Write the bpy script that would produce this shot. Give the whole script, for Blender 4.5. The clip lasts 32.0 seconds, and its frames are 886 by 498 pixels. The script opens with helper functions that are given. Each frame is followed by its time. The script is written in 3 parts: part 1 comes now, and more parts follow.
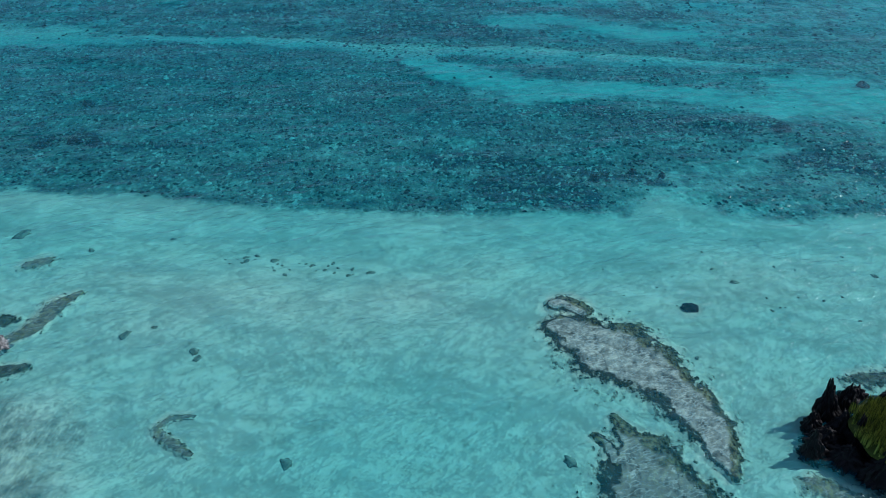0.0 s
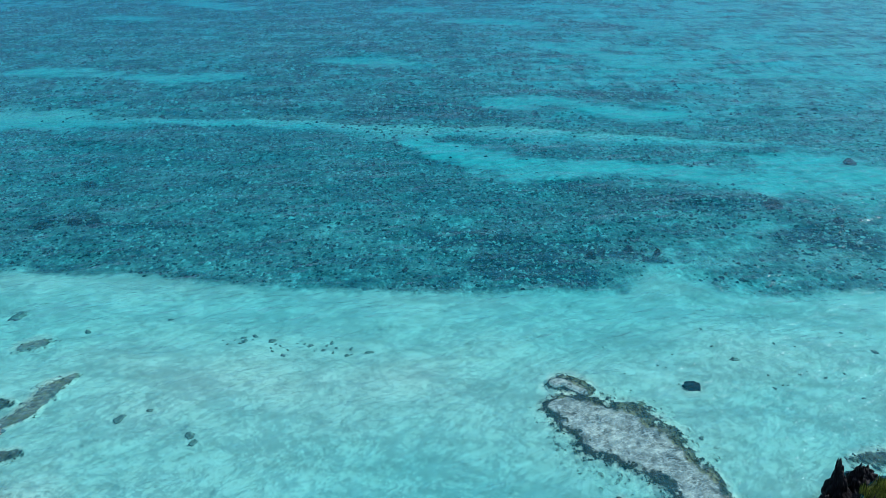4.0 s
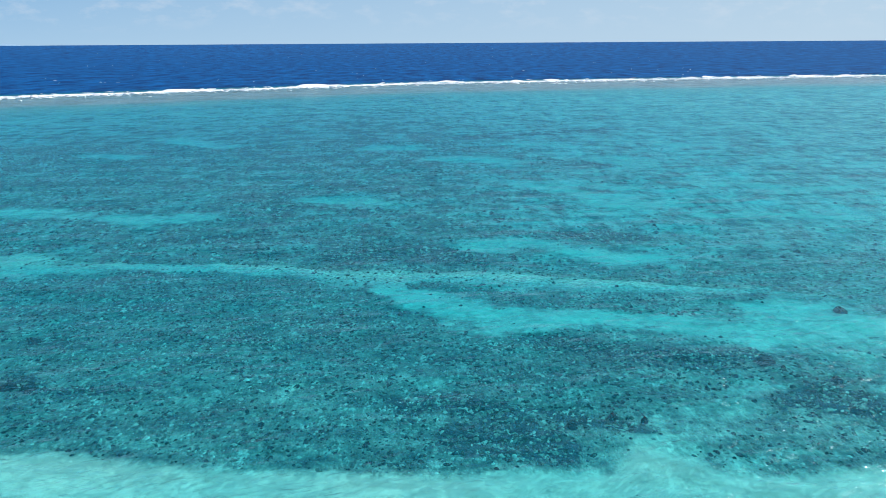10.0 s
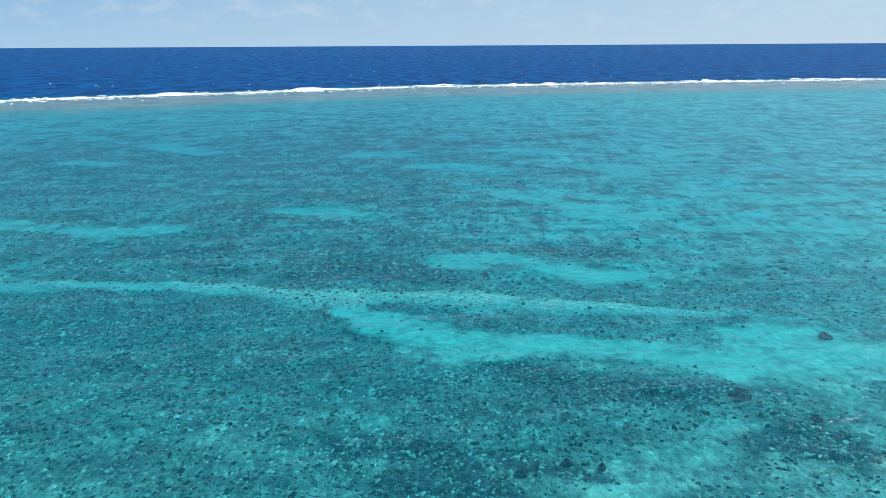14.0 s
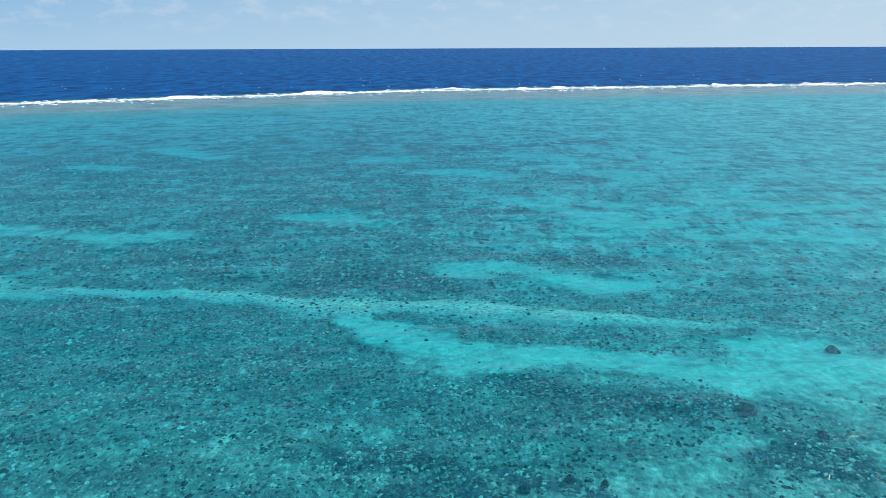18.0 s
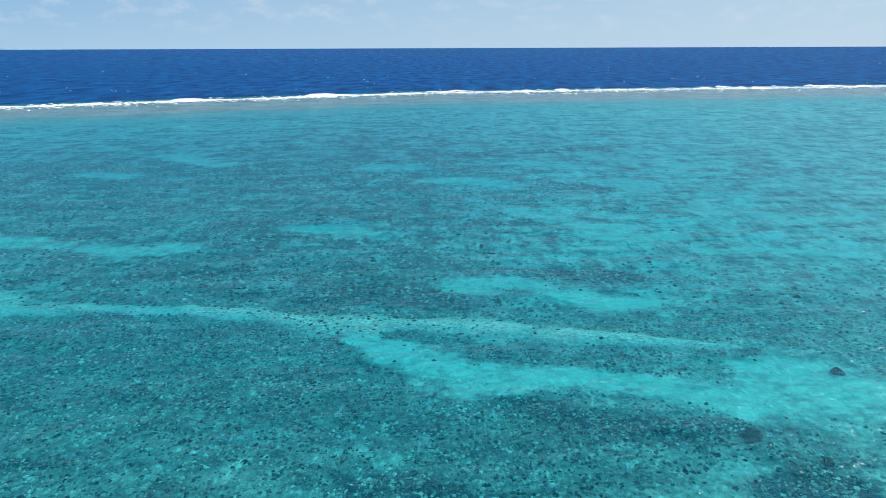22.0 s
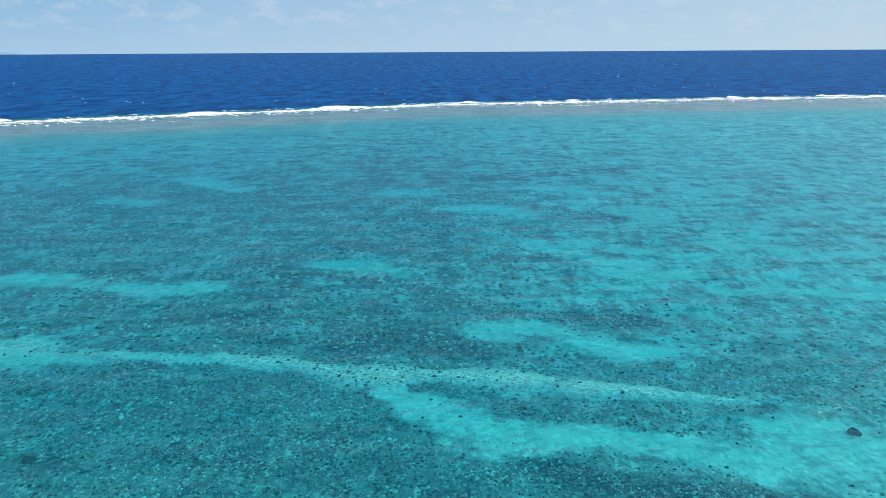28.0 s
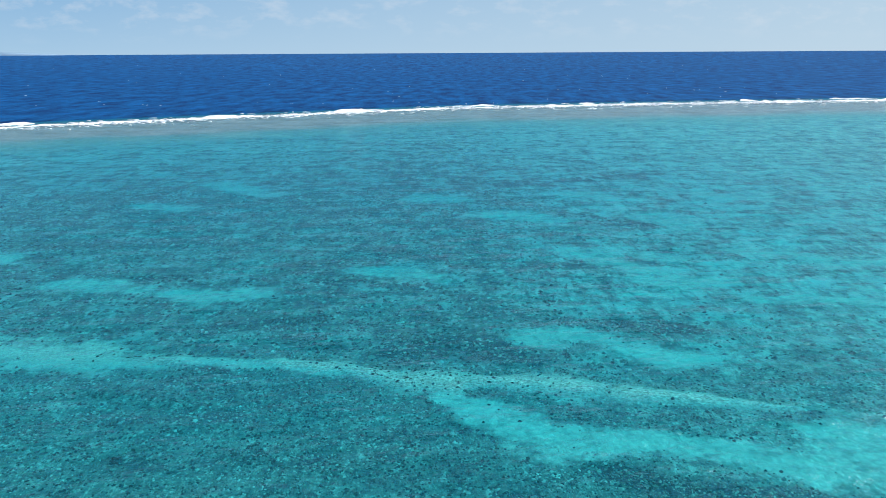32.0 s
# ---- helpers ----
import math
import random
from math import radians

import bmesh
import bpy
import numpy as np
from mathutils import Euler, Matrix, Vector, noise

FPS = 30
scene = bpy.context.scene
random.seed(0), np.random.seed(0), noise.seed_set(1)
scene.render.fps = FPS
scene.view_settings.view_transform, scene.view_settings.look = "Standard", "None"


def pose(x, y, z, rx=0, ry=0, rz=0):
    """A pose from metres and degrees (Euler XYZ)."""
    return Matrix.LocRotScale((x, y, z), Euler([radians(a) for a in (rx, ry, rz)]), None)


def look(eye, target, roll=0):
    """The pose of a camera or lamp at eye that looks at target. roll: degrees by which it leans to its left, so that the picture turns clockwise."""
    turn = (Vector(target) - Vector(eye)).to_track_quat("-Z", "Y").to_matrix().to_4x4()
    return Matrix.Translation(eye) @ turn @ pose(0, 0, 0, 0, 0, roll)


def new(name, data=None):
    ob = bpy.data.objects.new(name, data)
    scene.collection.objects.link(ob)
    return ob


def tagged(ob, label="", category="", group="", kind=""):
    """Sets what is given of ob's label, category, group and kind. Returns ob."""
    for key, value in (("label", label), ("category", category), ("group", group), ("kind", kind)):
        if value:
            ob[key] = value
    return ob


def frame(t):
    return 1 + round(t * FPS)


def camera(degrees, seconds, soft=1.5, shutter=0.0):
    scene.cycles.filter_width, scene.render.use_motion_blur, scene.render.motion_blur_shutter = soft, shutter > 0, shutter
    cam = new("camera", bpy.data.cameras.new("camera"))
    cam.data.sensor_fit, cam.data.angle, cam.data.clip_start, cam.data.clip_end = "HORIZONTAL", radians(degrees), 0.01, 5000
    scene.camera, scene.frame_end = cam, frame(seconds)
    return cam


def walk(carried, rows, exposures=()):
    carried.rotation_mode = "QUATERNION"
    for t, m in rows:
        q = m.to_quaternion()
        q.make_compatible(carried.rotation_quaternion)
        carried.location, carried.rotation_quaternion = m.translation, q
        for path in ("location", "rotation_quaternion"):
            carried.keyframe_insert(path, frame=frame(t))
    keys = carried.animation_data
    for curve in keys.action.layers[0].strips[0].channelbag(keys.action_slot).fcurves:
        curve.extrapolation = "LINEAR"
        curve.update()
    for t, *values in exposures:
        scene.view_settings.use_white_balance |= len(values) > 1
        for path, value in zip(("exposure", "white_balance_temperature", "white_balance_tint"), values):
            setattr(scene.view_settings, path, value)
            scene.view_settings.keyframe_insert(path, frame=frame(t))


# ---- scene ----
# The camera: a drone that tilts up, glides forward and then climbs over a reef lagoon.
cam = camera(62.93, 32.0, soft=0.55)
PATH = [
    (0, 0.00, 0.00, 35.00, 58.53, 0.21, -0.13),
    (1, -0.15, -0.02, 35.11, 59.69, 0.26, -0.25),
    (2, -0.26, -0.04, 35.24, 61.08, 0.30, -0.42),
    (3, -0.31, -0.05, 35.34, 62.60, 0.36, -0.51),
    (3.5, -0.32, -0.04, 35.39, 63.50, 0.39, -0.59),
    (5.5, -0.14, 0.61, 35.46, 67.16, 0.33, -0.77),
    (6, 0.09, 1.06, 35.49, 68.01, 0.36, -0.81),
    (6.5, 0.36, 1.58, 35.55, 68.89, 0.36, -0.80),
    (7, 0.64, 2.22, 35.69, 69.79, 0.37, -0.87),
    (7.5, 0.88, 2.98, 35.90, 70.65, 0.37, -0.99),
    (8, 1.07, 3.80, 36.12, 71.68, 0.36, -1.10),
    (8.5, 1.27, 4.62, 36.34, 73.14, 0.36, -1.24),
    (9, 1.48, 5.41, 36.54, 73.86, 0.35, -1.37),
    (9.5, 1.71, 6.21, 36.78, 74.23, 0.35, -1.52),
    (10, 2.02, 7.04, 37.00, 74.24, 0.34, -1.68),
    (11, 3.06, 8.77, 37.31, 74.26, 0.33, -1.83),
    (12, 4.85, 10.59, 37.44, 74.31, 0.30, -1.73),
    (13, 6.84, 12.36, 37.53, 74.42, 0.28, -1.58),
    (14, 8.31, 13.88, 37.66, 74.42, 0.32, -1.47),
    (14.5, 8.88, 14.52, 37.73, 74.41, 0.35, -1.42),
    (16.5, 8.89, 14.35, 38.18, 74.54, 0.27, -0.94),
    (17, 8.87, 14.31, 38.36, 74.54, 0.25, -0.88),
    (18, 8.83, 14.28, 38.74, 74.61, 0.22, -0.73),
    (19, 8.77, 14.24, 39.25, 74.64, 0.21, -0.58),
    (20, 8.63, 14.23, 40.04, 74.60, 0.19, -0.57),
    (21, 8.41, 14.21, 40.97, 74.58, 0.18, -0.54),
    (22, 8.15, 14.20, 42.00, 74.55, 0.20, -0.48),
    (23, 7.88, 14.20, 43.17, 74.63, 0.23, -0.36),
    (24, 7.66, 14.18, 44.60, 74.60, 0.27, -0.27),
    (25, 7.51, 14.10, 46.17, 74.61, 0.30, -0.11),
    (25.5, 7.41, 14.06, 46.98, 74.67, 0.33, -0.06),
    (27.5, 6.29, 13.59, 50.50, 74.66, 0.29, 0.11),
    (28, 5.54, 13.09, 51.18, 74.73, 0.32, 0.21),
    (29, 3.86, 11.97, 52.37, 74.81, 0.41, 0.41),
    (30, 1.86, 10.87, 53.25, 74.72, 0.42, 0.54),
    (31, -0.41, 9.82, 53.80, 74.78, 0.37, 0.69),
    (32, -2.83, 8.81, 54.19, 74.77, 0.31, 0.71),
]
EXPOSURES = [(0, -0.53, 5900, 13), (1, -0.45, 5900, 13), (3, -0.14, 5840, 13), (6, 0.09, 5840, 12), (9, 0.22, 6150, 10), (14, 0.26, 6330, 10), (32, 0.24, 6360, 10)]
walk(cam, [(row[0], pose(*row[1:])) for row in PATH], EXPOSURES)

# World, sun.
SUN_AZ, SUN_EL = radians(74), radians(43)      # azimuth from +y towards +x
world = bpy.data.worlds.new("sky")
scene.world = world
world.use_nodes = True
wt = world.node_tree
sky = wt.nodes.new("ShaderNodeTexSky")
sky.sky_type = "NISHITA"
sky.sun_disc = False
sky.sun_elevation, sky.sun_rotation = SUN_EL, SUN_AZ
wt.links.new(sky.outputs["Color"], wt.nodes["Background"].inputs["Color"])
wt.nodes["Background"].inputs["Strength"].default_value = 0.11
sun_data = bpy.data.lights.new("sun", "SUN")
sun_data.energy, sun_data.angle, sun_data.color = 4.7, radians(0.55), (1.0, 0.96, 0.9)
sun = new("sun", sun_data)
sun_dir = Vector((math.sin(SUN_AZ) * math.cos(SUN_EL), math.cos(SUN_AZ) * math.cos(SUN_EL), math.sin(SUN_EL)))
sun.matrix_world = look(sun_dir * 200, (0, 0, 0))


# ---- numeric noise ----
def lattice(ix, iy, seed):
    h = (ix.astype(np.int64) * 374761393 + iy.astype(np.int64) * 668265263 + seed * 1442695041) & 0xFFFFFFFF
    h = ((h ^ (h >> 13)) * 1274126177) & 0xFFFFFFFF
    return ((h ^ (h >> 16)) & 0xFFFF) / 65535.0


def vnoise(x, y, seed=0):
    x, y = np.asarray(x, float), np.asarray(y, float)
    ix, iy = np.floor(x), np.floor(y)
    fx, fy = x - ix, y - iy
    fx, fy = fx * fx * (3 - 2 * fx), fy * fy * (3 - 2 * fy)
    a, b = lattice(ix, iy, seed), lattice(ix + 1, iy, seed)
    c, d = lattice(ix, iy + 1, seed), lattice(ix + 1, iy + 1, seed)
    return (a + (b - a) * fx) * (1 - fy) + (c + (d - c) * fx) * fy


def fbm(x, y, seed=0, octaves=4):
    """Fractal noise, about -1 to 1."""
    total, amp = 0.0, 0.5
    for k in range(octaves):
        total = total + amp * (2 * vnoise(x * 2 ** k + 17.3 * k, y * 2 ** k - 9.1 * k, seed + k) - 1)
        amp *= 0.5
    return total


def smooth(a, b, v):
    s = np.clip((v - a) / (b - a), 0, 1)
    return s * s * (3 - 2 * s)


# ---- the plan of the lagoon ----
EDGE_X = (-120, -48, -40, -35, -29, -23, -17, -12, -6, -1, 5, 12, 18.5, 22, 25, 29.5, 35, 44, 60, 120)
EDGE_Y = (75, 70.3, 69.8, 69.3, 68.1, 67, 66.2, 65.5, 64.8, 64.2, 64.1, 64.4, 64.4, 67.6, 66.5, 64.2, 62.8, 63.2, 62, 60)
SURF_X = (-2500, -900, -325, -200, 0, 230, 500, 1000, 3000)
SURF_Y = (-500, 240, 578, 642, 742, 788, 835, 890, 1050)
# Bare sand, pale rubble and dense dark coral: bent strokes of (x, y, half width).
BAND = (
    ((-88.8, 137.1, 7.4), (-77.7, 135.8, 7.9), (-70.7, 134.4, 6.8), (-62.7, 132.6, 3.2), (-50.5, 132.4, 2.3), (-31.8, 131.2, 1.9)),
)
RUBBLE = (
    ((-34.9, 131.4, 2.2), (-22.3, 129.0, 3.2), (-11.8, 124.5, 4.0), (-2.1, 121.5, 3.2)),
    ((-10.0, 125.7, 4.1), (5.6, 123.7, 3.9), (15.2, 122.0, 4.2), (26.2, 119.6, 3.5), (37.8, 117.3, 2.5), (53.0, 113.5, 0.7)),
)
FAN = (
    ((-4.8, 118.5, 1.8), (1.7, 113.7, 3.9), (7.6, 108.4, 6.1), (13.1, 103.7, 6.1), (18.8, 103.5, 4.3), (25.5, 103.7, 3.4), (33.3, 102.2, 3.3), (40.5, 99.7, 3.7), (47.7, 97.8, 4.6)),
    ((47.3, 96.8, 4.5), (57.0, 101.9, 9.3), (64.6, 98.3, 6.5), (73.3, 94.7, 6.4)),
)
SOFT_SAND = (
    ((21.7, 67.3, 2.9), (27.6, 71.6, 3.5), (34.0, 75.7, 2.1), (42.4, 81.8, 2.3)),
    ((-0.5, 85.7, 1.6), (2.9, 84.0, 1.6)),
    ((53.1, 91.6, 2.5), (56.6, 85.2, 2.9)),
)
SAND_MID = (
    ((33.7, 137.4, 3.9), (37.6, 132.7, 4.5), (43.8, 134.0, 2.7)),
    ((31.2, 210.3, 3.1), (38.1, 204.3, 4.8), (42.7, 196.9, 4.5), (47.4, 185.5, 6.5), (55.9, 180.7, 6.3), (65.6, 180.7, 2.9)),
    ((52.3, 204.2, 4.2), (59.8, 202.9, 3.6)),
    ((11.7, 143.7, 4.8), (20.0, 146.7, 3.8), (26.3, 143.7, 3.0), (28.9, 140.2, 2.0)),
    ((-25.3, 190.9, 4.7), (-14.7, 187.8, 6.5), (-8.1, 185.8, 3.9)),
    ((-101.4, 179.1, 4.7), (-92.3, 177.7, 6.0), (-78.9, 175.8, 3.4)),
    ((-69.3, 172.3, 4.5), (-59.1, 170.2, 6.5), (-49.6, 172.3, 3.9)),
)
SAND_FAR = (
    ((-118.7, 276.5, 6.8), (-104.6, 273.3, 7.6)),
    ((-139.5, 202.5, 6.3), (-128.2, 202.4, 6.1)),
    ((-105.9, 325.2, 7.5), (-76.7, 298.4, 6.2)),
    ((-16.5, 291.6, 8.1), (-3.0, 291.3, 9.2)),
    ((7.0, 260.2, 5.6), (21.0, 260.0, 7.4), (35.9, 252.7, 4.4)),
    ((47.0, 296.5, 6.0), (58.7, 292.7, 5.9)),
    ((65.6, 255.0, 8.3), (72.0, 243.7, 6.9)),
    ((78.0, 210.0, 3.3), (92.7, 206.8, 3.9), (100.1, 196.5, 3.6), (116.1, 198.1, 3.8)),
    ((66.1, 167.8, 2.6), (81.6, 167.7, 2.7), (96.1, 163.8, 2.6)),
    ((96.6, 295.7, 6.2), (110.0, 289.7, 6.1)),
    ((41.1, 171.9, 2.2), (49.8, 169.8, 1.7)),
)
DARK_NEAR = (
    ((17.2, 95.9, 2.7), (20.4, 94.8, 3.0), (25.1, 92.1, 2.7), (30.4, 90.0, 3.0), (36.3, 88.6, 3.4), (42.8, 90.1, 2.4)),
    ((42.0, 77.4, 2.7), (47.0, 77.9, 4.4), (49.6, 75.8, 2.7)),
    ((-1.0, 78.3, 1.8), (4.0, 78.1, 1.9), (8.9, 76.6, 2.4), (13.1, 72.1, 3.1)),
    ((6.7, 71.7, 3.5), (14.8, 68.6, 2.4)),
    ((1.2, 79.9, 0.9), (6.0, 79.4, 1.1), (10.2, 77.9, 0.7)),
    ((14.4, 76.4, 0.7), (16.5, 74.8, 1.3), (18.9, 74.3, 1.2), (22.1, 72.9, 1.0), (25.0, 71.6, 0.7)),
    ((-49.2, 86.0, 1.8), (-46.2, 86.6, 1.7), (-42.7, 84.9, 1.4)),
    ((-41.3, 83.4, 1.2), (-33.3, 83.1, 1.1)),
    ((3.0, 90.7, 0.9), (8.0, 90.2, 0.7)),
)
DARK_FAR = (
    ((-96.9, 140.8, 2.4), (-83.0, 140.3, 2.3), (-76.9, 141.4, 1.3)),
    ((-68.4, 135.3, 2.4), (-60.0, 133.2, 1.7), (-43.9, 128.9, 1.0)),
    ((-57.4, 146.8, 3.0), (-44.8, 151.6, 3.1), (-31.9, 153.3, 3.1)),
    ((-13.9, 138.0, 5.5), (-3.0, 140.2, 6.8), (7.8, 136.6, 4.9), (11.6, 132.7, 2.3)),
    ((21.0, 153.2, 2.4), (32.5, 151.5, 3.0), (41.5, 149.9, 3.7), (47.4, 148.3, 2.0)),
    ((-53.2, 183.6, 2.0), (-37.0, 181.1, 2.8), (-25.6, 181.1, 2.3)),
    ((21.7, 322.9, 7.1), (47.4, 329.6, 8.9), (89.0, 344.1, 8.2)),
    ((36.3, 255.3, 7.2), (53.9, 246.4, 6.9), (67.8, 242.1, 3.4)),
    ((-83.2, 186.1, 2.1), (-71.1, 185.1, 2.1)),
)


def along(x, y, spine, widths):
    """For a bent tongue of rock: 0 on its spine, 1 on its outline."""
    best = np.full_like(x, 9.0)
    for (ax, ay), (bx, by), wa, wb in zip(spine, spine[1:], widths, widths[1:]):
        dx, dy = bx - ax, by - ay
        t = np.clip(((x - ax) * dx + (y - ay) * dy) / (dx * dx + dy * dy), 0, 1)
        best = np.minimum(best, np.hypot(x - ax - t * dx, y - ay - t * dy) / (wa + t * (wb - wa)))
    return best


def strokes(table, x, y, warp):
    """1 inside the strokes of a table, fading to 0 past their ragged outlines."""
    best = np.zeros_like(x)
    for line in table:
        m = 2.2 * max(p[2] for p in line) + 3
        near = ((x > min(p[0] for p in line) - m) & (x < max(p[0] for p in line) + m)
                & (y > min(p[1] for p in line) - m) & (y < max(p[1] for p in line) + m))
        if near.any():
            d = along(x[near], y[near], [p[:2] for p in line], [p[2] for p in line]) + warp[near]
            best[near] = np.maximum(best[near], 1 - smooth(0.3, 1.5, d))
    return best


def surf_y(x):
    return np.interp(x, SURF_X, SURF_Y)


def tan_shelf(x, y):
    """The shallow, algae-stained shelf by the pale islet."""
    return smooth(0, 1, (-19 - x + 2.5 * fbm(x / 3, y / 3, 52)) / 10) * smooth(0, 1, (41 - y + 2 * fbm(x / 3, y / 3, 53)) / 7)


def bed(x, y):
    """Depth for the water's tint (metres), coral cover, reef-flat rubble, dense coral, reef and pale rubble, at points
    of the plan.
    """
    x, y = np.asarray(x, float), np.asarray(y, float)
    w1, w2 = fbm(x / 6, y / 4, 3), fbm(x / 2.2, y / 1.6, 8, 3)
    edge = np.interp(x, EDGE_X, EDGE_Y) + 1.0 * w1 + 0.6 * w2
    reef = smooth(-1.6, 2.4, y - edge)
    streak = fbm(x / 30, y / 12, 21, 5) + 0.4 * fbm(x / 11, y / 5, 31, 3)
    cover = reef * np.clip(0.86 + 0.22 * streak + 0.1 * w1 - 0.06 * smooth(90, 220, y), 0, 1)
    warp = 0.35 * w1 + 0.45 * w2
    thick = np.maximum(strokes(DARK_NEAR, x, y, warp), strokes(DARK_FAR, x, y, warp)) * reef
    thick = np.maximum(thick, (0.17 + 0.25 * w1) * (1 - smooth(-25, 45, x)) * smooth(72, 105, y) * (1 - smooth(300, 420, y)))
    bare = np.maximum(strokes(FAN, x, y, warp), strokes(BAND, x, y, 0.7 * warp))
    bare = np.maximum(bare, np.maximum(strokes(SAND_MID, x, y, warp), strokes(SAND_FAR, x, y, warp)))
    bare = np.maximum(bare, 0.33 * strokes(SOFT_SAND, x, y, 1.2 * warp))
    rubble = np.maximum(strokes(RUBBLE, x, y, 0.2 + 1.1 * warp), 0.6 * strokes(BAND, x, y, 0.2 + warp))
    right = smooth(18, 27, x + 5 * w1 - 0.4 * (y - 70)) * (1 - smooth(84, 98, y))
    cover = cover * (1 - 0.9 * bare) * (1 - 0.8 * rubble) * (1 - 0.28 * right * np.clip(0.6 + 1.0 * w1 + 0.8 * w2, 0, 1))
    cover = np.clip(0.92 * cover + 0.4 * thick, 0, 1.2)
    out = y - surf_y(x)
    # Cover is thinned towards the right, standing in for sky glare on the water.
    cover = cover * (1 - 0.45 * smooth(-430, -200, out)) * (1 - 0.4 * smooth(-20, 130, x) * smooth(100, 180, y)) * (1 - 0.15 * smooth(5, 40, x) * smooth(78, 110, y))
    flat = smooth(-230, -105, out + 26 * fbm(x / 60, y / 25, 44)) * (1 - smooth(10, 60, out))
    depth = 0.8 + 0.2 * fbm(x / 14, y / 9, 5) + 0.47 * reef + 0.8 * reef * smooth(60, 130, y) + 1.4 * smooth(130, 330, y) * (1 - 0.7 * smooth(-40, 230, x))
    depth = depth - 0.22 * np.exp(-(((x + 14) / 16) ** 2 + ((y - 50) / 7) ** 2)) - 0.8 * rubble
    depth = depth + 0.22 * np.exp(-((y - 61) / 7) ** 2) - 0.32 * tan_shelf(x, y) + 0.14 * np.exp(-(((x + 3) / 15) ** 2 + ((y - 33) / 9) ** 2))
    depth = depth * (1 - 0.88 * flat) + 45 * smooth(8, 110, out)
    cover = np.maximum(cover, 0.52 * tan_shelf(x, y))
    return np.maximum(depth, 0.08), cover, flat, thick, reef, rubble, bare


FLOOR = 0.55      # bed raised to this share of the tint depth, to fit the camera's view


# ---- meshes ----
def steps(*runs):
    """Grid lines: runs of (start, end, first step, growth)."""
    values = []
    for start, end, step, grow in runs:
        v, sign = start, 1 if end > start else -1
        while (end - v) * sign > 1e-6:
            values.append(v)
            v += sign * step
            step *= grow
        values.append(end)
    return np.array(sorted(set(np.round(values, 4))))


def sheet(name, xs, ys, z, material, attributes):
    nx, ny = len(xs), len(ys)
    gx, gy = np.meshgrid(xs, ys)
    me = bpy.data.meshes.new(name)
    me.vertices.add(nx * ny)
    me.vertices.foreach_set("co", np.stack([gx, gy, z], -1).astype(np.float32).ravel())
    base = (np.arange(ny - 1)[:, None] * nx + np.arange(nx - 1)[None, :]).ravel()
    quads = np.stack([base, base + 1, base + nx + 1, base + nx], 1).astype(np.int32)
    me.loops.add(quads.size)
    me.loops.foreach_set("vertex_index", quads.ravel())
    me.polygons.add(len(quads))
    me.polygons.foreach_set("loop_start", np.arange(0, quads.size, 4, dtype=np.int32))
    me.polygons.foreach_set("use_smooth", np.ones(len(quads), bool))
    me.update(calc_edges=True)
    for key, values in attributes.items():
        me.attributes.new(key, "FLOAT", "POINT").data.foreach_set("value", np.asarray(values, np.float32).ravel())
    me.materials.append(material)
    return new(name, me)


def cloud_of(name, verts, faces, material, flat=False):
    """One mesh of many small pieces, from arrays."""
    me = bpy.data.meshes.new(name)
    faces = np.asarray(faces, np.int32)
    me.vertices.add(len(verts))
    me.vertices.foreach_set("co", np.asarray(verts, np.float32).ravel())
    me.loops.add(faces.size)
    me.loops.foreach_set("vertex_index", faces.ravel())
    me.polygons.add(len(faces))
    me.polygons.foreach_set("loop_start", np.arange(0, faces.size, 3, dtype=np.int32))
    me.polygons.foreach_set("use_smooth", np.full(len(faces), not flat))
    me.update(calc_edges=True)
    me.materials.append(material)
    return new(name, me)


def ball(level):
    bm = bmesh.new()
    bmesh.ops.create_icosphere(bm, subdivisions=level, radius=1)
    v = np.array([p.co[:] for p in bm.verts])
    f = np.array([[p.index for p in q.verts] for q in bm.faces])
    bm.free()
    return v, f


def scatter(template, places, sizes, turns, rough, rng):
    """Copies of a template as one array mesh, each squashed, turned and dented on its own."""
    v, f = template
    n = len(places)
    dent = 1 + rough * rng.standard_normal((n, len(v), 1))
    p = v[None] * dent * sizes[:, None, :]
    c, s = np.cos(turns)[:, None], np.sin(turns)[:, None]
    x, y = p[..., 0] * c - p[..., 1] * s, p[..., 0] * s + p[..., 1] * c
    p = np.stack([x, y, p[..., 2]], -1) + places[:, None, :]
    faces = f[None] + (np.arange(n) * len(v))[:, None, None]
    return p.reshape(-1, 3), faces.reshape(-1, 3)


def part(name, bm, material, parent=None, label="", smoothed=True):
    me = bpy.data.meshes.new(name)
    bm.to_mesh(me)
    bm.free()
    for p in me.polygons:
        p.use_smooth = smoothed
    me.materials.append(material)
    ob = new(name, me)
    if parent:
        ob.parent = parent
    if label:
        ob["label"] = label
    return ob


# ---- materials ----
def material(name):
    m = bpy.data.materials.new(name)
    m.use_nodes = True
    nt = m.node_tree
    nt.nodes.clear()
    out = nt.nodes.new("ShaderNodeOutputMaterial")
    return m, nt, out


def node(nt, kind, **inputs):
    n = nt.nodes.new(kind)
    for key, value in inputs.items():
        socket = n.inputs[key.replace("_", " ")]
        if hasattr(value, "links"):
            nt.links.new(value, socket)
        else:
            socket.default_value = value
    return n


def calc(nt, op, a, b=0.0, clamp=False):
    n = nt.nodes.new("ShaderNodeMath")
    n.operation, n.use_clamp = op, clamp
    for i, value in enumerate((a, b)):
        if hasattr(value, "links"):
            nt.links.new(value, n.inputs[i])
        else:
            n.inputs[i].default_value = value
    return n.outputs[0]


